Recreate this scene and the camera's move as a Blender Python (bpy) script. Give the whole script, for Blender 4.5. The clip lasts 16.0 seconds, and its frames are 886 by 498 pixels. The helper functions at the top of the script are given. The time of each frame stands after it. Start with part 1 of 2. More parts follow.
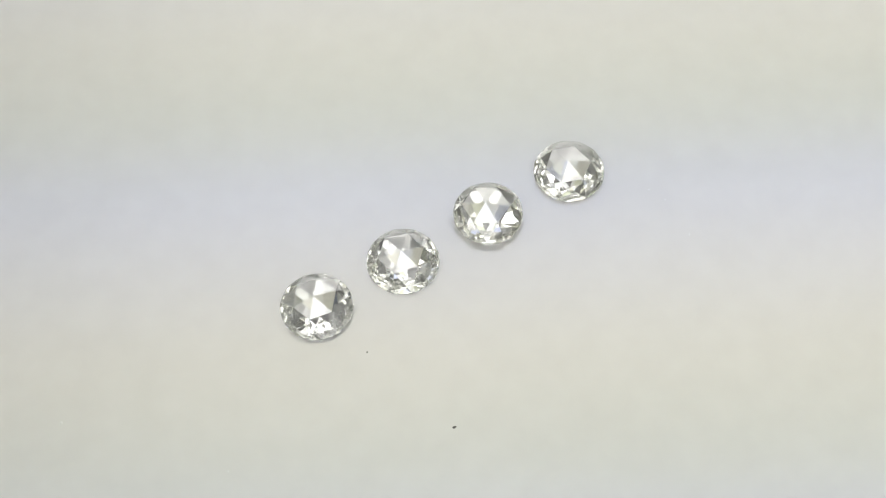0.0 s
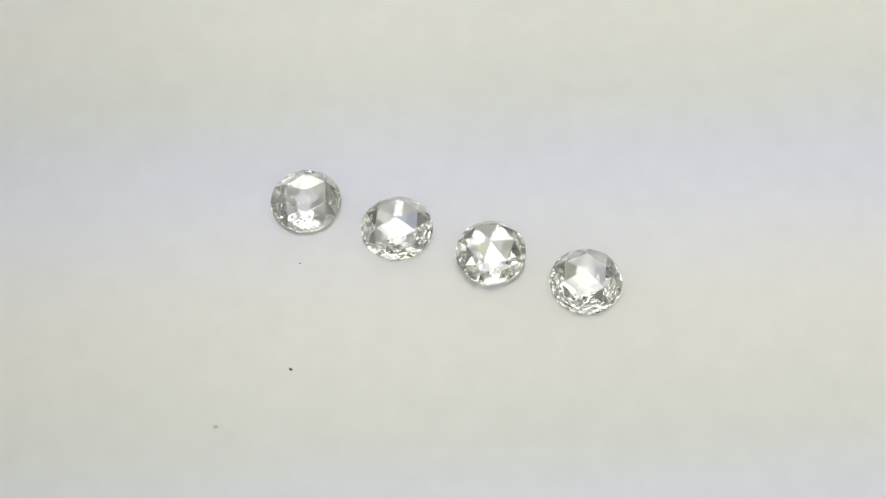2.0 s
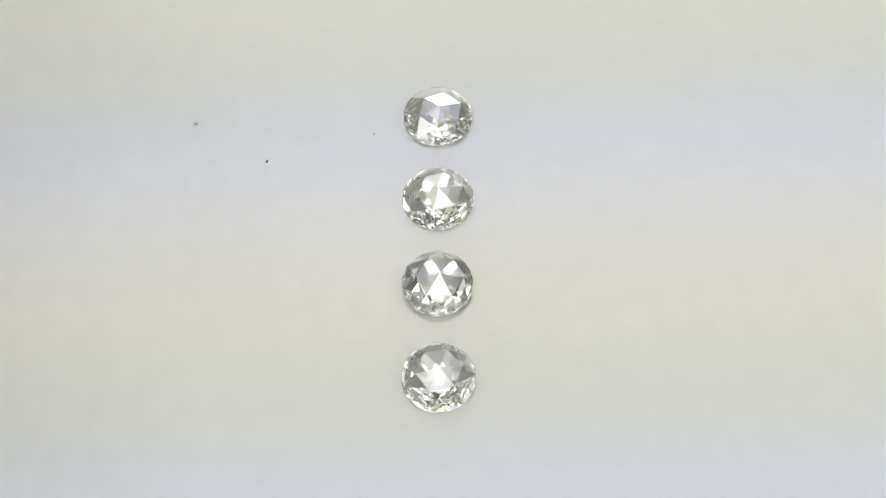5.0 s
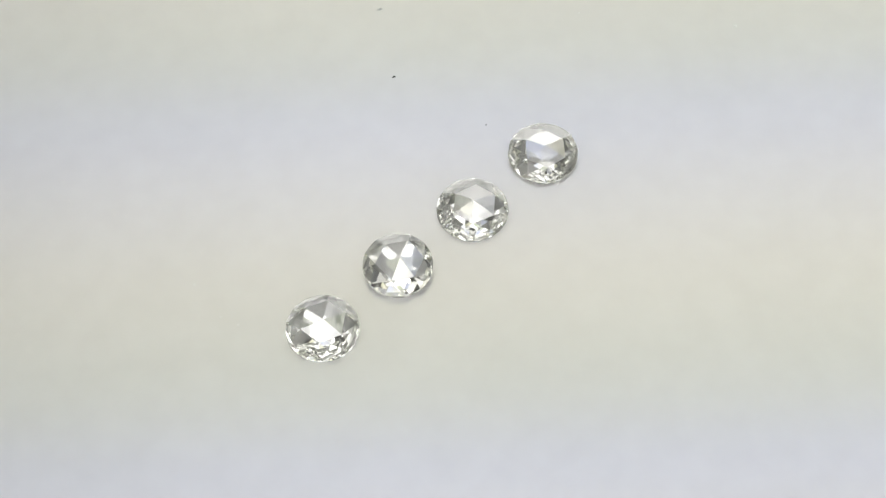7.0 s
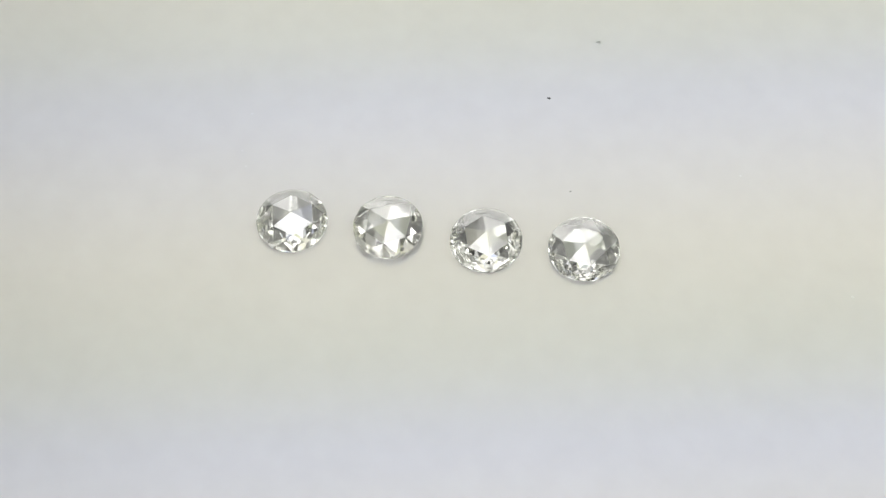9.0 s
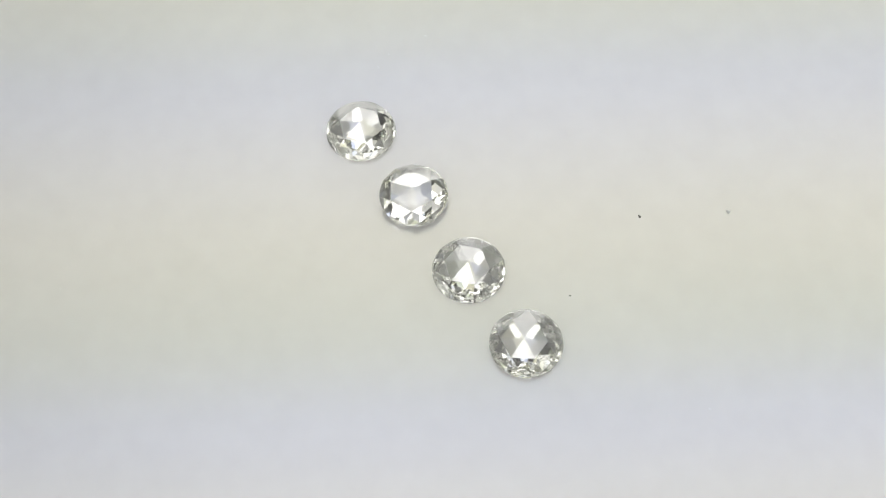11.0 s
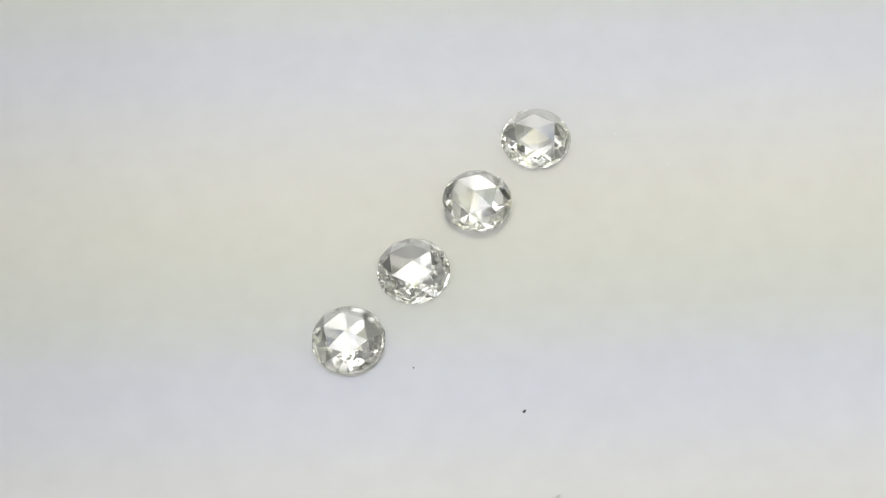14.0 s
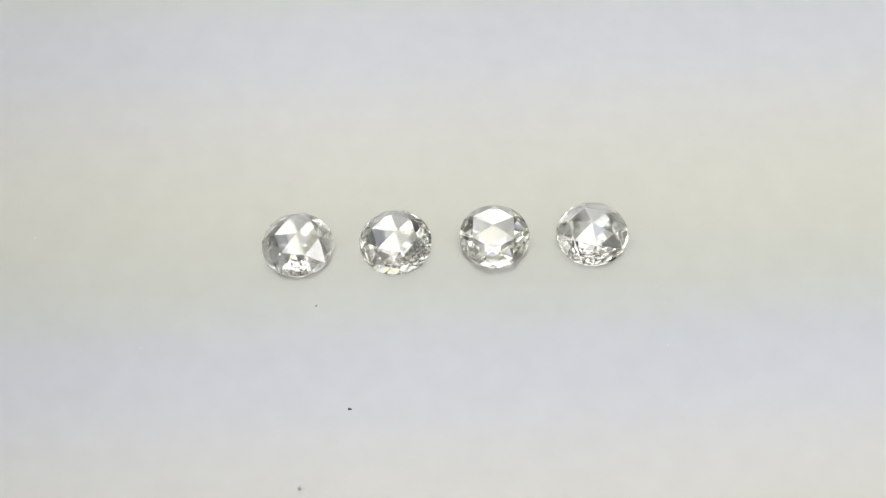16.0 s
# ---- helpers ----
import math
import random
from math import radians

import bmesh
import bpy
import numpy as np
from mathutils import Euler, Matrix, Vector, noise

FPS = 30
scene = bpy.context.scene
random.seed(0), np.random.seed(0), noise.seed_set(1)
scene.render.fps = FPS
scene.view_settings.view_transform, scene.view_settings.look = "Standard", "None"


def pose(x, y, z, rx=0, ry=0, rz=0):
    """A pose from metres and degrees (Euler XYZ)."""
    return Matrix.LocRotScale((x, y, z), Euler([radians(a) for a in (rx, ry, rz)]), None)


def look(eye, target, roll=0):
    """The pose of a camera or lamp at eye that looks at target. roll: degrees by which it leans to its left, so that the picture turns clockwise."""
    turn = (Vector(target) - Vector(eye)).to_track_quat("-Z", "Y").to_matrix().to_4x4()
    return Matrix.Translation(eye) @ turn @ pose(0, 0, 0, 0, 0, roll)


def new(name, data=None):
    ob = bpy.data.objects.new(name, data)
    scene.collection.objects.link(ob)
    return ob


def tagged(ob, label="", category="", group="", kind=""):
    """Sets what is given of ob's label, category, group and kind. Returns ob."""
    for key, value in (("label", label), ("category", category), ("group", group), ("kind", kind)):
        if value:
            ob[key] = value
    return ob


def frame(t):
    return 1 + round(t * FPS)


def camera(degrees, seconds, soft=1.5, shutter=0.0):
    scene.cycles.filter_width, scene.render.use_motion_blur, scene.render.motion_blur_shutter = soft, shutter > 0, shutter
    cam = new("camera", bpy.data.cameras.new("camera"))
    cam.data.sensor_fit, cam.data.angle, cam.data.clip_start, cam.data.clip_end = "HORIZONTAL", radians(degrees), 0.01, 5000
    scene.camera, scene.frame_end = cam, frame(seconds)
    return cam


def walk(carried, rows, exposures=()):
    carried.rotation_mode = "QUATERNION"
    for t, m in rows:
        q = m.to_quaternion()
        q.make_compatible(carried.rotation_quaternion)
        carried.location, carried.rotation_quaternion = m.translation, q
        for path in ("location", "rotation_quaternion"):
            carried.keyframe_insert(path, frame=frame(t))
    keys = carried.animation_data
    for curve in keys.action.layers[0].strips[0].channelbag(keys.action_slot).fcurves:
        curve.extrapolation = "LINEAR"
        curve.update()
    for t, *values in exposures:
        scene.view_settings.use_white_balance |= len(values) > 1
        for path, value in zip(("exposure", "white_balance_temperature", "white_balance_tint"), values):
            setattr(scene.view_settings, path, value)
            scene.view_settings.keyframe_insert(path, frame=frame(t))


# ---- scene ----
# Units are metres: four 5 mm rose-cut stones on a slowly turning white stand.
EYE = (0.0, -0.04995, 0.09507)
AIM = (0.0, 0.0, 0.0)
cam = camera(31.9, 16.0, soft=1.2)
walk(cam, [(0.0, look(EYE, AIM, -1.95)), (16.0, look(EYE, AIM, -1.95))], exposures=[(0.0, 0.0), (16.0, 0.0)])

# the stand's axis and its turn
AXIS = Vector((-0.00013, 0.00079, 0.0))
SPIN = 24.3157
DRIFT_T = (0, 0.5, 1, 1.5, 2, 2.5, 3, 3.5, 4, 6.5, 7, 7.5, 8, 10.5, 11, 11.5, 12, 12.5, 13, 13.5, 14, 14.5, 15, 15.5, 16)
DRIFT_A = (-0.52, -0.96, -0.82, -0.99, -1.27, -1.04, -0.52, 0.15, 0.34, 0.02, 0.35, 0.63, 0.39, 0.3, 0.08, 0.12, 0.83, -0.69, -0.79, -0.28, -0.68, -0.74, -0.03, -0.26, -0.49)


def turn(t):
    """Degrees by which the stand has turned at t seconds."""
    return -SPIN * t + float(np.interp(t, DRIFT_T, DRIFT_A))


TIMES = [round(0.1 * i, 1) for i in range(161)]

# ---- light ----
scene.cycles.max_bounces = scene.cycles.transmission_bounces = scene.cycles.glossy_bounces = 48
scene.cycles.diffuse_bounces = 12
PANEL_LIGHT = 1.57
BACK_LIGHT = 2.1
PANEL_H = 0.19
BAR_LIGHT = 4.1
world = bpy.data.worlds.new("room_air")
scene.world = world
world.use_nodes = True
world.node_tree.nodes["Background"].inputs[0].default_value = (0.80, 0.84, 0.90, 1)
world.node_tree.nodes["Background"].inputs[1].default_value = 0.02


# ---- materials ----
def material(name):
    m = bpy.data.materials.new(name)
    m.use_nodes = True
    nt = m.node_tree
    return m, nt, nt.nodes["Principled BSDF"]


def node(nt, kind, **values):
    n = nt.nodes.new(kind)
    for key, value in values.items():
        n.inputs[key].default_value = value
    return n


def surface(name, dark, light, rough, scale, bump=0.0, spec=0.5, fine=8.0, metal=0.0):
    """A mottled surface: two scales of noise between two colours, with fine relief."""
    m, nt, p = material(name)
    co = nt.nodes.new("ShaderNodeTexCoord")
    a = node(nt, "ShaderNodeTexNoise", Scale=scale, Detail=4.0)
    b = node(nt, "ShaderNodeTexNoise", Scale=scale * fine, Detail=6.0)
    nt.links.new(co.outputs["Object"], a.inputs["Vector"])
    nt.links.new(co.outputs["Object"], b.inputs["Vector"])
    add = nt.nodes.new("ShaderNodeMath")
    add.operation = "ADD"
    nt.links.new(a.outputs["Fac"], add.inputs[0])
    nt.links.new(b.outputs["Fac"], add.inputs[1])
    ramp = nt.nodes.new("ShaderNodeValToRGB")
    ramp.color_ramp.elements[0].position, ramp.color_ramp.elements[1].position = 0.35, 0.65
    ramp.color_ramp.elements[0].color, ramp.color_ramp.elements[1].color = (*dark, 1), (*light, 1)
    half = nt.nodes.new("ShaderNodeMath")
    half.operation = "MULTIPLY"
    half.inputs[1].default_value = 0.5
    nt.links.new(add.outputs[0], half.inputs[0])
    nt.links.new(half.outputs[0], ramp.inputs["Fac"])
    nt.links.new(ramp.outputs["Color"], p.inputs["Base Color"])
    p.inputs["Roughness"].default_value = rough
    p.inputs["Specular IOR Level"].default_value = spec
    p.inputs["Metallic"].default_value = metal
    if bump:
        n = node(nt, "ShaderNodeBump", Strength=bump, Distance=0.00002)
        nt.links.new(b.outputs["Fac"], n.inputs["Height"])
        nt.links.new(n.outputs["Normal"], p.inputs["Normal"])
    return m


# even base, set below acrylic white so that stones and mirrored bands stand out
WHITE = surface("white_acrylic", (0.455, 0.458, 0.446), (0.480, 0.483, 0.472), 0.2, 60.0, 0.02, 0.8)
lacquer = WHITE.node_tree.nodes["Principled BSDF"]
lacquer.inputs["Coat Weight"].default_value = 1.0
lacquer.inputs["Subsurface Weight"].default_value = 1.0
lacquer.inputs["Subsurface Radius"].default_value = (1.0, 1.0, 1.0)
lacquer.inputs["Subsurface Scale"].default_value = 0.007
# coat stronger than acrylic's, to mirror the added panel's bands
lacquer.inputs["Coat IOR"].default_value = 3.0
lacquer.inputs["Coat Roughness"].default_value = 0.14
# unseen floor, kept dark to put dark reflections into the stones
DARK_FLOOR = surface("added_dark_floor", (0.07, 0.07, 0.07), (0.10, 0.10, 0.10), 0.5, 40.0, 0.1)
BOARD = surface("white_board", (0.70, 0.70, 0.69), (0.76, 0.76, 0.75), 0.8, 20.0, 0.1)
# unseen walls, greyed and darkened only to give the stones dark facets
DIMMED_SIDE = surface("added_dim_side", (0.36, 0.36, 0.36), (0.41, 0.41, 0.41), 0.8, 20.0, 0.1)
DARK_FRONT = surface("added_dark_front", (0.12, 0.12, 0.12), (0.15, 0.15, 0.15), 0.8, 20.0, 0.1)
ALUMINIUM = surface("brushed_aluminium", (0.55, 0.55, 0.56), (0.65, 0.65, 0.66), 0.35, 200.0, 0.1, 0.5, 6.0, 1.0)
SPECK = surface("dark_dust", (0.02, 0.02, 0.022), (0.07, 0.065, 0.06), 0.8, 9000.0)
PALE_SPECK = surface("pale_dust", (0.295, 0.305, 0.305), (0.37, 0.38, 0.37), 0.8, 9000.0)
FEATHER = surface("white_feather", (0.55, 0.54, 0.52), (0.85, 0.84, 0.82), 0.5, 4000.0)


def gem(name, tint):
    """Diamond: clear glass with a very high index."""
    m, nt, p = material(name)
    nt.nodes.remove(p)
    g = node(nt, "ShaderNodeBsdfGlass", Color=(*tint, 1), Roughness=0.0, IOR=2.417)
    nt.links.new(g.outputs[0], nt.nodes["Material Output"].inputs["Surface"])
    return m


GEM = gem("diamond", (0.998, 0.9995, 0.990))
GEM_WARM = gem("warm_diamond", (0.997, 0.998, 0.986))


def flicker_band_glow():
    """The added panel's glow: its cool and warm bands stand in for the camera's flicker banding."""
    m, nt, p = material("added_band_glow")
    nt.nodes.remove(p)
    co = nt.nodes.new("ShaderNodeTexCoord")
    sep = nt.nodes.new("ShaderNodeSeparateXYZ")
    nt.links.new(co.outputs["Object"], sep.inputs[0])
    scale = nt.nodes.new("ShaderNodeMath")
    scale.operation = "MULTIPLY_ADD"
    scale.inputs[1].default_value = -1 / 0.080
    scale.inputs[2].default_value = 0.116 / 0.080 + 6
    nt.links.new(sep.outputs["Y"], scale.inputs[0])
    frac = nt.nodes.new("ShaderNodeMath")
    frac.operation = "FRACT"
    nt.links.new(scale.outputs[0], frac.inputs[0])
    ramp = nt.nodes.new("ShaderNodeValToRGB")
    ramp.color_ramp.interpolation = "EASE"
    stops = ((0.0, BLUE), (0.26, NEUTRAL), (0.48, CREAM), (0.84, GREEN), (1.0, BLUE))
    e = ramp.color_ramp.elements
    e[0].position, e[0].color = 0.0, (*stops[0][1], 1)
    e[1].position, e[1].color = 1.0, (*stops[-1][1], 1)
    for at, c in stops[1:-1]:
        n = e.new(at)
        n.color = (*c, 1)
    nt.links.new(frac.outputs[0], ramp.inputs["Fac"])
    em = nt.nodes.new("ShaderNodeEmission")
    # the bands fade to plain white away from the panel's middle
    far = nt.nodes.new("ShaderNodeMath")
    far.operation = "SUBTRACT"
    far.inputs[1].default_value = 0.10
    nt.links.new(sep.outputs["Y"], far.inputs[0])
    size = nt.nodes.new("ShaderNodeMath")
    size.operation = "ABSOLUTE"
    nt.links.new(far.outputs[0], size.inputs[0])
    fade = nt.nodes.new("ShaderNodeMapRange")
    fade.interpolation_type = "SMOOTHSTEP"
    fade.inputs["From Min"].default_value, fade.inputs["From Max"].default_value = 0.09, 0.13
    nt.links.new(size.outputs[0], fade.inputs["Value"])
    mix = nt.nodes.new("ShaderNodeMix")
    mix.data_type = "RGBA"
    nt.links.new(fade.outputs["Result"], mix.inputs["Factor"])
    nt.links.new(ramp.outputs["Color"], mix.inputs["A"])
    mix.inputs["B"].default_value = (0.86, 0.86, 0.85, 1)
    nt.links.new(mix.outputs["Result"], em.inputs["Color"])
    # dims to the left, so the disc's left side comes out darker
    fall = nt.nodes.new("ShaderNodeMapRange")
    fall.interpolation_type = "SMOOTHSTEP"
    for key, value in (("From Min", -0.15), ("From Max", -0.01), ("To Min", 0.58 * PANEL_LIGHT), ("To Max", PANEL_LIGHT)):
        fall.inputs[key].default_value = value
    nt.links.new(sep.outputs["X"], fall.inputs["Value"])
    nt.links.new(fall.outputs["Result"], em.inputs["Strength"])
    nt.links.new(em.outputs[0], nt.nodes["Material Output"].inputs["Surface"])
    return m


# flicker banding tones, put into the panel's glow
BLUE, NEUTRAL, CREAM, GREEN = (0.62, 0.67, 0.92), (0.79, 0.785, 0.775), (0.825, 0.79, 0.60), (0.61, 0.65, 0.50)
GLOW = flicker_band_glow()


def plain_glow(name, light, soft=None):
    """An added lamp's plain white glow, a little uneven; soft: the y of its middle and how far out it starts and ends
    to dim.
    """
    m, nt, p = material(name)
    nt.nodes.remove(p)
    co = nt.nodes.new("ShaderNodeTexCoord")
    a = node(nt, "ShaderNodeTexNoise", Scale=14.0, Detail=2.0)
    nt.links.new(co.outputs["Object"], a.inputs["Vector"])
    ramp = nt.nodes.new("ShaderNodeValToRGB")
    ramp.color_ramp.elements[0].color, ramp.color_ramp.elements[1].color = (0.92, 0.905, 0.89, 1), (1.0, 0.985, 0.97, 1)
    nt.links.new(a.outputs["Fac"], ramp.inputs["Fac"])
    em = node(nt, "ShaderNodeEmission", Strength=light)
    nt.links.new(ramp.outputs["Color"], em.inputs["Color"])
    if soft:
        sep = nt.nodes.new("ShaderNodeSeparateXYZ")
        nt.links.new(co.outputs["Object"], sep.inputs[0])
        off = nt.nodes.new("ShaderNodeMath")
        off.operation = "SUBTRACT"
        off.inputs[1].default_value = soft[0]
        nt.links.new(sep.outputs["Y"], off.inputs[0])
        away = nt.nodes.new("ShaderNodeMath")
        away.operation = "ABSOLUTE"
        nt.links.new(off.outputs[0], away.inputs[0])
        dim = nt.nodes.new("ShaderNodeMapRange")
        dim.interpolation_type = "SMOOTHSTEP"
        for key, value in (("From Min", soft[1]), ("From Max", soft[2]), ("To Min", light), ("To Max", 0.2 * light)):
            dim.inputs[key].default_value = value
        nt.links.new(away.outputs[0], dim.inputs["Value"])
        nt.links.new(dim.outputs["Result"], em.inputs["Strength"])
    nt.links.new(em.outputs[0], nt.nodes["Material Output"].inputs["Surface"])
    return m


BACK_GLOW = plain_glow("added_back_glow", BACK_LIGHT)
BAR_GLOW = plain_glow("added_bar_glow", BAR_LIGHT, (-0.035, 0.016, 0.05))


# ---- building helpers ----
def mesh_of(bm, name, *mats):
    me = bpy.data.meshes.new(name)
    bm.to_mesh(me)
    bm.free()
    for m in mats:
        me.materials.append(m)
    return me


def part(name, bm, mat, parent, label=""):
    ob = new(name, mesh_of(bm, name, mat))
    ob.parent = parent
    return tagged(ob, label)


def box(x0, x1, y0, y1, z0, z1, bevel=0.0):
    bm = bmesh.new()
    bmesh.ops.create_cube(bm, size=1.0)
    for v in bm.verts:
        v.co = ((x0 + x1) / 2 + v.co.x * (x1 - x0), (y0 + y1) / 2 + v.co.y * (y1 - y0), (z0 + z1) / 2 + v.co.z * (z1 - z0))
    if bevel:
        bmesh.ops.bevel(bm, geom=bm.edges[:], offset=bevel, segments=2, affect="EDGES", profile=0.5)
    return bm


def lathe(profile, n=128):
    """A solid of revolution about z from (radius, height) pairs, closed on the axis."""
    bm = bmesh.new()
    rings = []
    for r, z in profile:
        rings.append([bm.verts.new((r * math.cos(2 * math.pi * i / n), r * math.sin(2 * math.pi * i / n), z)) for i in range(n)])
    for a, b in zip(rings, rings[1:]):
        for i in range(n):
            bm.faces.new((a[i], a[(i + 1) % n], b[(i + 1) % n], b[i]))
    bm.faces.new(rings[0][::-1])
    bm.faces.new(rings[-1])
    bmesh.ops.recalc_face_normals(bm, faces=bm.faces[:])
    return bm


# ---- unseen booth, added round the stand; its dark boards shape the stones' reflections ----
def booth():
    w, f, b, h, z = 0.26, -0.26, 0.34, 0.42, -0.026
    t = 0.008
    for name, bm, mat, text in (
        ("floor", box(-w - t, w + t, f - t, b + t, z - 0.02, z), DARK_FLOOR, "plain unseen board under the stand, kept dark for dark reflections in the stones"),
        ("wall_north", box(-w - t, w + t, b, b + t, z, h), BOARD, "plain white booth wall behind the stand"),
        ("wall_east", box(w, w + t, f, b, z, h), DIMMED_SIDE, "plain unseen side wall, greyed to shape reflections in the stones"),
        ("wall_west", box(-w - t, -w, f, b, z, h), DIMMED_SIDE, "plain unseen side wall, greyed to shape reflections in the stones"),
        ("wall_south", box(-w - t, w + t, f - t, f, z, h), DARK_FRONT, "plain unseen wall behind the camera, darkened to give the stones dark facets"),
        ("ceiling", box(-w - t, w + t, f - t, b + t, h, h + t), BOARD, "plain white booth ceiling board"),
    ):
        tagged(new(name, mesh_of(bm, name, mat)), text, name.split("_")[0], "", "structure")


booth()


# Added, unseen panel; its bands show mirrored in the disc.
def added_band_panel():
    p = new("added_band_panel")
    tagged(p, "unseen flat light panel with added bands that stand in for flicker banding", "light panel")
    x0, x1, y0, y1, z = -0.19, 0.21, -0.20, 0.28, PANEL_H
    part("diffuser", box(x0, x1, y0, y1, z, z + 0.003), GLOW, p, "added softly glowing white sheet")
    for bar in ((x0 - 0.01, x0, y0 - 0.01, y1 + 0.01), (x1, x1 + 0.01, y0 - 0.01, y1 + 0.01), (x0, x1, y0 - 0.01, y0), (x0, x1, y1, y1 + 0.01)):
        part("frame_bar", box(*bar, z - 0.002, z + 0.012, 0.001), ALUMINIUM, p, "aluminium edge bar")
    part("back_plate", box(x0, x1, y0, y1, z + 0.0035, z + 0.011), ALUMINIUM, p, "aluminium back plate")
    for x in (-0.09, 0.11):
        for y in (-0.12, 0.21):
            part("hanger_rod", box(x - 0.002, x + 0.002, y - 0.002, y + 0.002, z + 0.011, 0.42), ALUMINIUM, p, "thin hanger rod")
    return p


PANEL = added_band_panel()


# Unseen panel, added low at the back to brighten the stones' far facets.
def added_back_panel():
    p = new("added_upright_light")
    tagged(p, "unseen upright light panel added to brighten far facets of the stones", "light panel")
    x0, x1, y, z0, z1 = -0.19, 0.19, 0.328, -0.018, 0.165
    part("diffuser", box(x0, x1, y, y + 0.003, z0, z1), BACK_GLOW, p, "added softly glowing white sheet")
    for bar in ((x0 - 0.008, x0, -0.026, z1 + 0.008), (x1, x1 + 0.008, -0.026, z1 + 0.008), (x0, x1, -0.026, z0), (x0, x1, z1, z1 + 0.008)):
        part("frame_bar", box(bar[0], bar[1], y - 0.002, y + 0.0095, bar[2], bar[3], 0.001), ALUMINIUM, p, "aluminium edge bar")
    part("back_plate", box(x0, x1, y + 0.0035, y + 0.009, z0, z1), ALUMINIUM, p, "aluminium back plate")


added_back_panel()


def added_bar():
    """A broad unseen lamp, added under the front of the panel to brighten the stones' front facets."""
    p = new("added_bar_lamp")
    tagged(p, "unseen broad bar lamp added to brighten front facets of the stones", "lamp")
    x, y0, y1, z = 0.26, -0.135, 0.025, PANEL_H - 0.014
    part("diffuser", box(-0.20, 0.20, y0 + 0.004, y1 - 0.004, z, z + 0.003, 0.0005), BAR_GLOW, p, "added bright white glowing strip")
    part("housing", box(-0.204, 0.204, y0, y1, z + 0.0031, z + 0.008, 0.001), ALUMINIUM, p, "flat aluminium housing")
    for side in (-1, 1):
        arm = box(min(side * 0.2042, side * x), max(side * 0.2042, side * x), y0 + 0.07, y1 - 0.07, z + 0.004, z + 0.007)
        part("arm", arm, ALUMINIUM, p, "aluminium mounting arm")


added_bar()


def turntable():
    p = new("turntable")
    p.location = AXIS
    tagged(p, "round glossy white display turntable turning slowly", "turntable")
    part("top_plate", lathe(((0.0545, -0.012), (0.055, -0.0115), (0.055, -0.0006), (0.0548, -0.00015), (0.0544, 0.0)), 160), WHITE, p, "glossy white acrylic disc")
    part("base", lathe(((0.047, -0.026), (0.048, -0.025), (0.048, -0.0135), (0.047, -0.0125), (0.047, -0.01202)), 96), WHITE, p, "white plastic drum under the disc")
    return p


TURNTABLE = turntable()


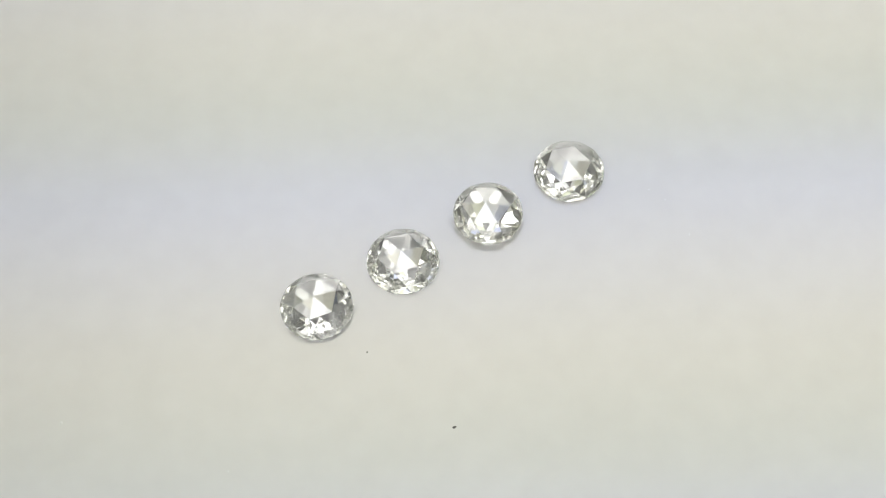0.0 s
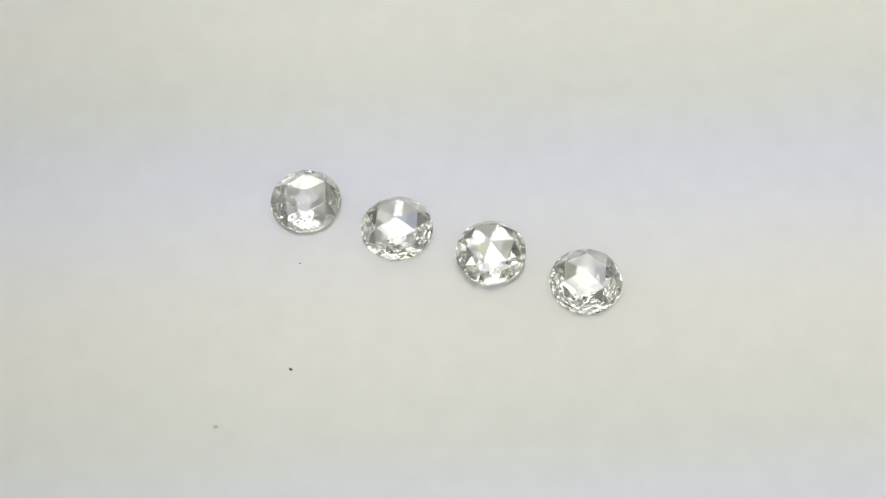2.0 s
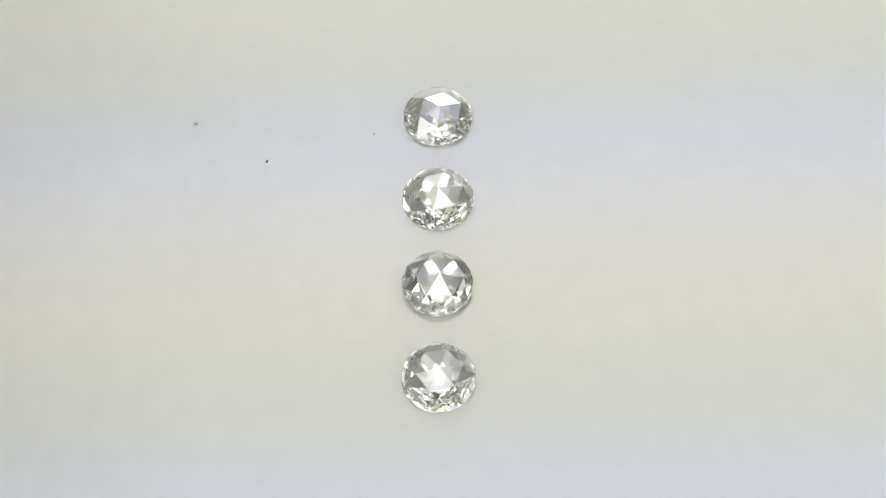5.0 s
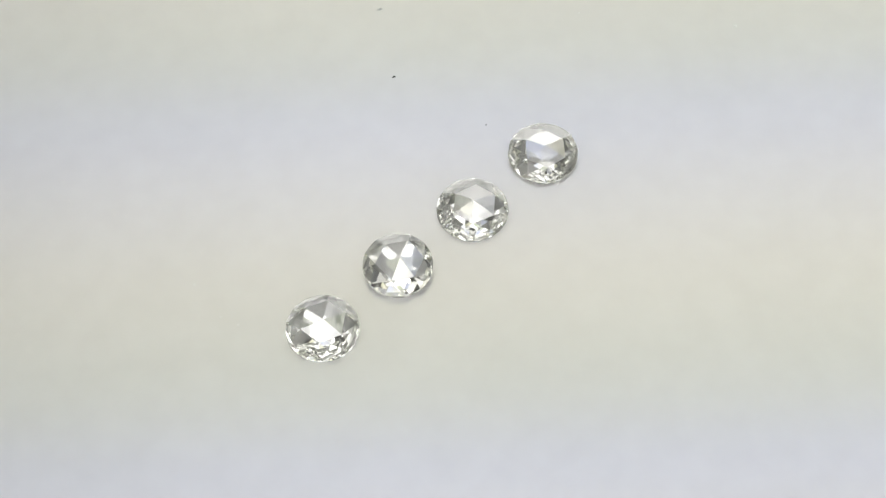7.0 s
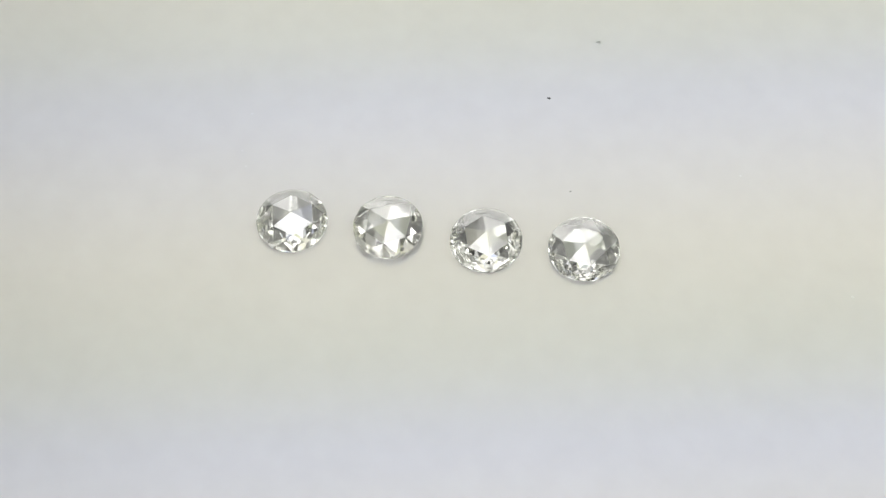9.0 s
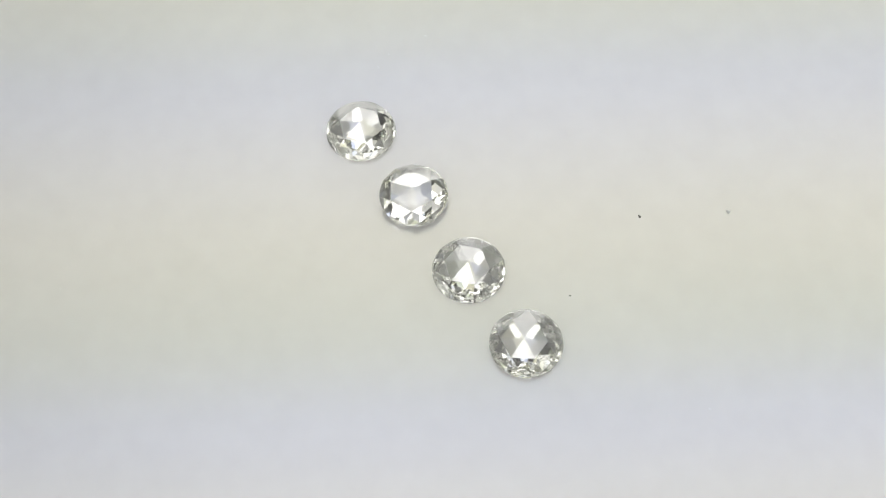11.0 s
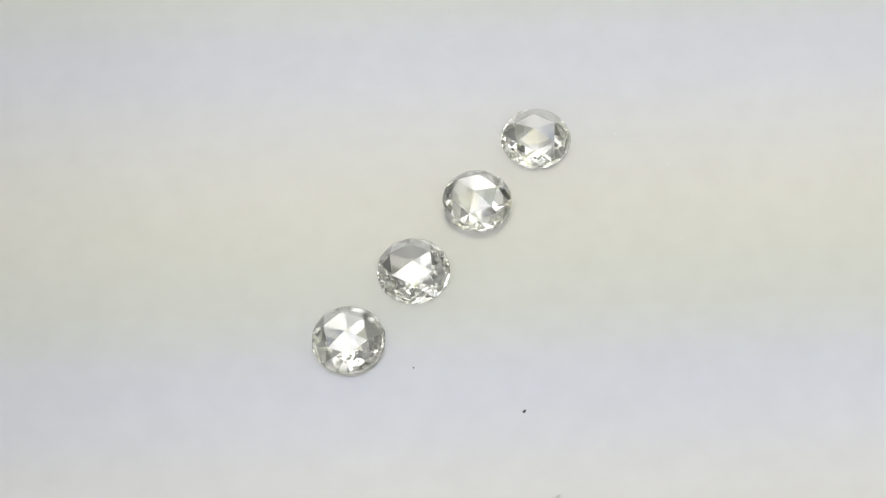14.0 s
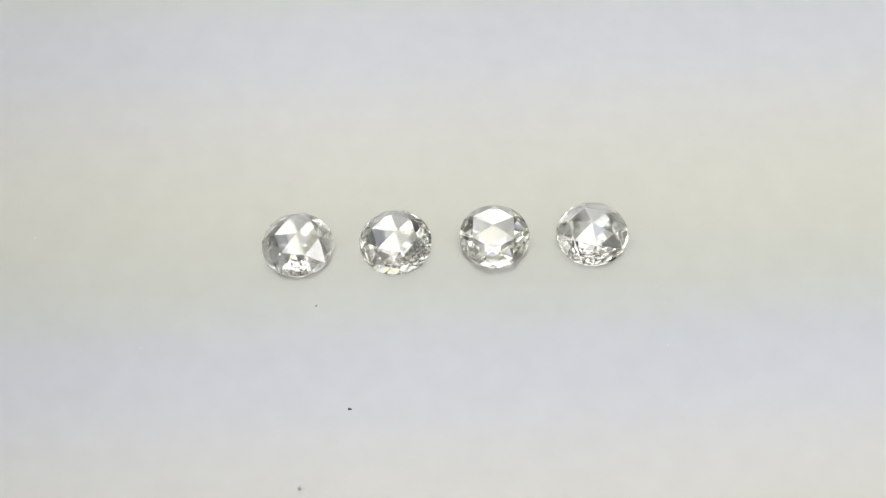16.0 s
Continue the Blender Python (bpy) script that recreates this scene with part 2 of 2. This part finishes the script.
# ---- the stones ----
def rose_cut(radius, girdle, height, phase, seed, mat, label, feathers=(), star=(0.63, 0.47), shift=(0, 0), tip=(0, 0), pinpoints=0):
    """A rose-cut stone with 24 crown facets: six star facets round the tip, six long triangles that point
    down to the rim and six pairs of narrow ones between them; below, a thin rim and a flat base.
    Sizes are shares of the radius; star: the hexagon's radius and height; shift, tip: how far the hexagon and the tip are off centre."""
    rng = random.Random(seed)
    jit = lambda a: 1 + rng.uniform(-a, a)
    bm = bmesh.new()

    def ring(n, rho, z, off, wob=0.006, zw=0.02, dx=0.0, dy=0.0, skew=1.0):
        for i in range(n):
            a = radians(phase + off + 360 * i / n + rng.uniform(-skew, skew))
            q = rho * jit(wob)
            bm.verts.new(((dx + q * math.cos(a)) * radius, (dy + q * math.sin(a)) * radius, z * jit(zw) * radius))

    low = 0.00003
    bm.verts.new((tip[0] * radius, tip[1] * radius, height * radius))
    ring(6, star[0], star[1], 0, 0.025, 0.02, *shift, 2.0)
    ring(12, 0.996, girdle + 0.03, 0, 0.005, 0.05)
    ring(12, 0.992, girdle + 0.012, 15, 0.005, 0.05)
    ring(24, 0.992, girdle, 7.5, 0.011, 0.08)
    ring(24, 0.985, girdle * 0.55 + 0.008, 0, 0.012, 0.08)
    base = 0.97 - 0.35 * girdle
    for i in range(16):
        a = radians(phase + 7 + 22.5 * i)
        bm.verts.new((base * radius * math.cos(a), base * radius * math.sin(a), low))
    out = bmesh.ops.convex_hull(bm, input=bm.verts[:])
    loose = [g for g in out["geom_interior"] + out["geom_unused"] if isinstance(g, bmesh.types.BMVert)]
    bmesh.ops.delete(bm, geom=list(set(loose)), context="VERTS")
    bmesh.ops.dissolve_limit(bm, angle_limit=radians(0.8), verts=bm.verts[:], edges=bm.edges[:])
    bmesh.ops.recalc_face_normals(bm, faces=bm.faces[:])
    stone = new("rose_cut_diamond")
    tagged(stone, label, "diamond", "row of rose-cut diamonds")
    for name, low_n, high_n in (("crown", 0.25, 2.0), ("girdle", -0.25, 0.25), ("pavilion", -2.0, -0.25)):
        piece = bm.copy()
        gone = [f for f in piece.faces if not low_n <= f.normal.z < high_n]
        bmesh.ops.delete(piece, geom=gone, context="FACES")
        part(name, piece, mat, stone, {"crown": "domed crown of triangular facets", "girdle": "thin faceted rim", "pavilion": "flat polished underside"}[name]).visible_shadow = False
    bm.free()
    for a0, rho0, z0, size, count in feathers:
        piece = bmesh.new()
        for i in range(count):
            a = radians(a0 + rng.gauss(0, 16))
            rho = rho0 + rng.gauss(0, 0.07)
            rho = min(rho, 0.89)
            c = Vector((rho * math.cos(a), rho * math.sin(a), z0 * jit(0.4))) * radius
            tri = [piece.verts.new(c + Vector([rng.gauss(0, size) for _ in range(3)]) * radius) for _ in range(4)]
            for x, y, z in ((0, 1, 2), (0, 3, 1), (1, 3, 2), (0, 2, 3)):
                piece.faces.new((tri[x], tri[y], tri[z]))
        part("inclusion", piece, FEATHER, stone, "tiny whitish feathers inside the stone")
    if pinpoints:
        piece = bmesh.new()
        for i in range(pinpoints):
            c = Vector((-0.05 + rng.gauss(0, 0.05), -0.08 + rng.gauss(0, 0.05), 0.34 + rng.gauss(0, 0.05))) * radius
            bmesh.ops.create_icosphere(piece, subdivisions=1, radius=rng.uniform(0.006, 0.012) * radius, matrix=Matrix.Translation(c))
        part("pinpoint_inclusion", piece, SPECK, stone, "tiny dark pinpoints deep in the stone")
    return stone


STONES = [
    (rose_cut(0.00250, 0.12, 0.615, 22, 11, GEM, "clear round rose-cut diamond with small inclusions by its rim", ((-60, 0.72, 0.22, 0.022, 20), (-78, 0.84, 0.15, 0.026, 16), (-28, 0.78, 0.16, 0.02, 18)), (0.626, 0.455), (-0.042, 0.072), (-0.05, 0.07), 6), -0.00852, -0.00509),
    (rose_cut(0.00254, 0.05, 0.635, 14.5, 12, GEM, "clear round rose-cut diamond with a cloudy flecked edge", ((5, 0.72, 0.18, 0.024, 40), (35, 0.76, 0.16, 0.02, 20)), (0.632, 0.45), (-0.04, 0.05), (-0.02, 0.017)), -0.00264, -0.00173),
    (rose_cut(0.00244, 0.25, 0.775, -2.6, 13, GEM_WARM, "faintly yellow round rose-cut diamond, clean and bright", (), (0.68, 0.605), (-0.06, 0.06), (-0.077, 0.05)), 0.00334, 0.00164),
    (rose_cut(0.00251, 0.08, 0.66, 10, 14, GEM, "colourless round rose-cut diamond with a facetted dome", (), (0.637, 0.465), (-0.05, -0.015), (-0.064, 0.016)), 0.00920, 0.00508),
]


# ---- dust on the disc ----
def speck(x, y, size, long, angle, mat, label, seed):
    bm = bmesh.new()
    bmesh.ops.create_icosphere(bm, subdivisions=2, radius=1.0)
    for v in bm.verts:
        k = 1 + 0.45 * noise.noise(v.co * 1.6 + Vector((seed, 0, 0)))
        bend = 0.25 * v.co.x * v.co.x
        v.co = Vector((v.co.x * k * long, (v.co.y + bend) * k, max((v.co.z * k * 0.4 + 0.3) * (1 if mat is SPECK else 0.3), 0.02))) * size
    ob = new("dust_speck", mesh_of(bm, "dust_speck", mat))
    tagged(ob, label, "dust speck", "dust specks on the disc")
    return ob, x, y, angle


K = 0.0025 / 71
DUST = [
    speck(17 * K, -397 * K, 0.00008, 1.8, 20, SPECK, "dark elongated dust crumb lying on the disc", 1),
    speck(-145 * K, -240 * K, 0.00005, 1.4, 70, SPECK, "tiny dark dust grain lying on the disc", 2),
    speck(-400 * K, -472 * K, 0.00006, 1.5, 40, PALE_SPECK, "small pale grey dust flake on the disc", 3),
    speck(13 * K, -574 * K, 0.00015, 1.1, 10, PALE_SPECK, "soft pale grey smudge of dust on the disc", 4),
    speck(490 * K, -4 * K, 0.00007, 1.4, 80, PALE_SPECK, "small pale grey dust flake on the disc", 5),
    speck(419 * K, 100 * K, 0.00006, 1.6, 30, PALE_SPECK, "small pale grey dust flake on the disc", 6),
    speck(449 * K, 76 * K, 0.00005, 1.2, 30, PALE_SPECK, "small pale grey dust flake on the disc", 7),
    speck(-716 * K, -368 * K, 0.00009, 1.2, 60, PALE_SPECK, "soft pale grey smudge of dust on the disc", 8),
    speck(-47 * K, 747 * K, 0.00006, 1.3, 15, PALE_SPECK, "small pale grey dust flake on the disc", 9),
]


def motions():
    walk(TURNTABLE, [(t, pose(*AXIS, 0, 0, turn(t))) for t in TIMES])
    for ob, x, y, *own in STONES + DUST:
        rows = []
        for t in TIMES:
            spun = pose(*AXIS, 0, 0, turn(t)) @ pose(x, y, 0, 0, 0, own[0] if own else 0)
            rows.append((t, spun))
        walk(ob, rows)
    # the added panel slides so that its mirrored bands drift over the disc
    walk(PANEL, [(0.0, pose(0, 0, 0)), (8.0, pose(0, 0.020, 0)), (16.0, pose(0, 0.040, 0))])


motions()
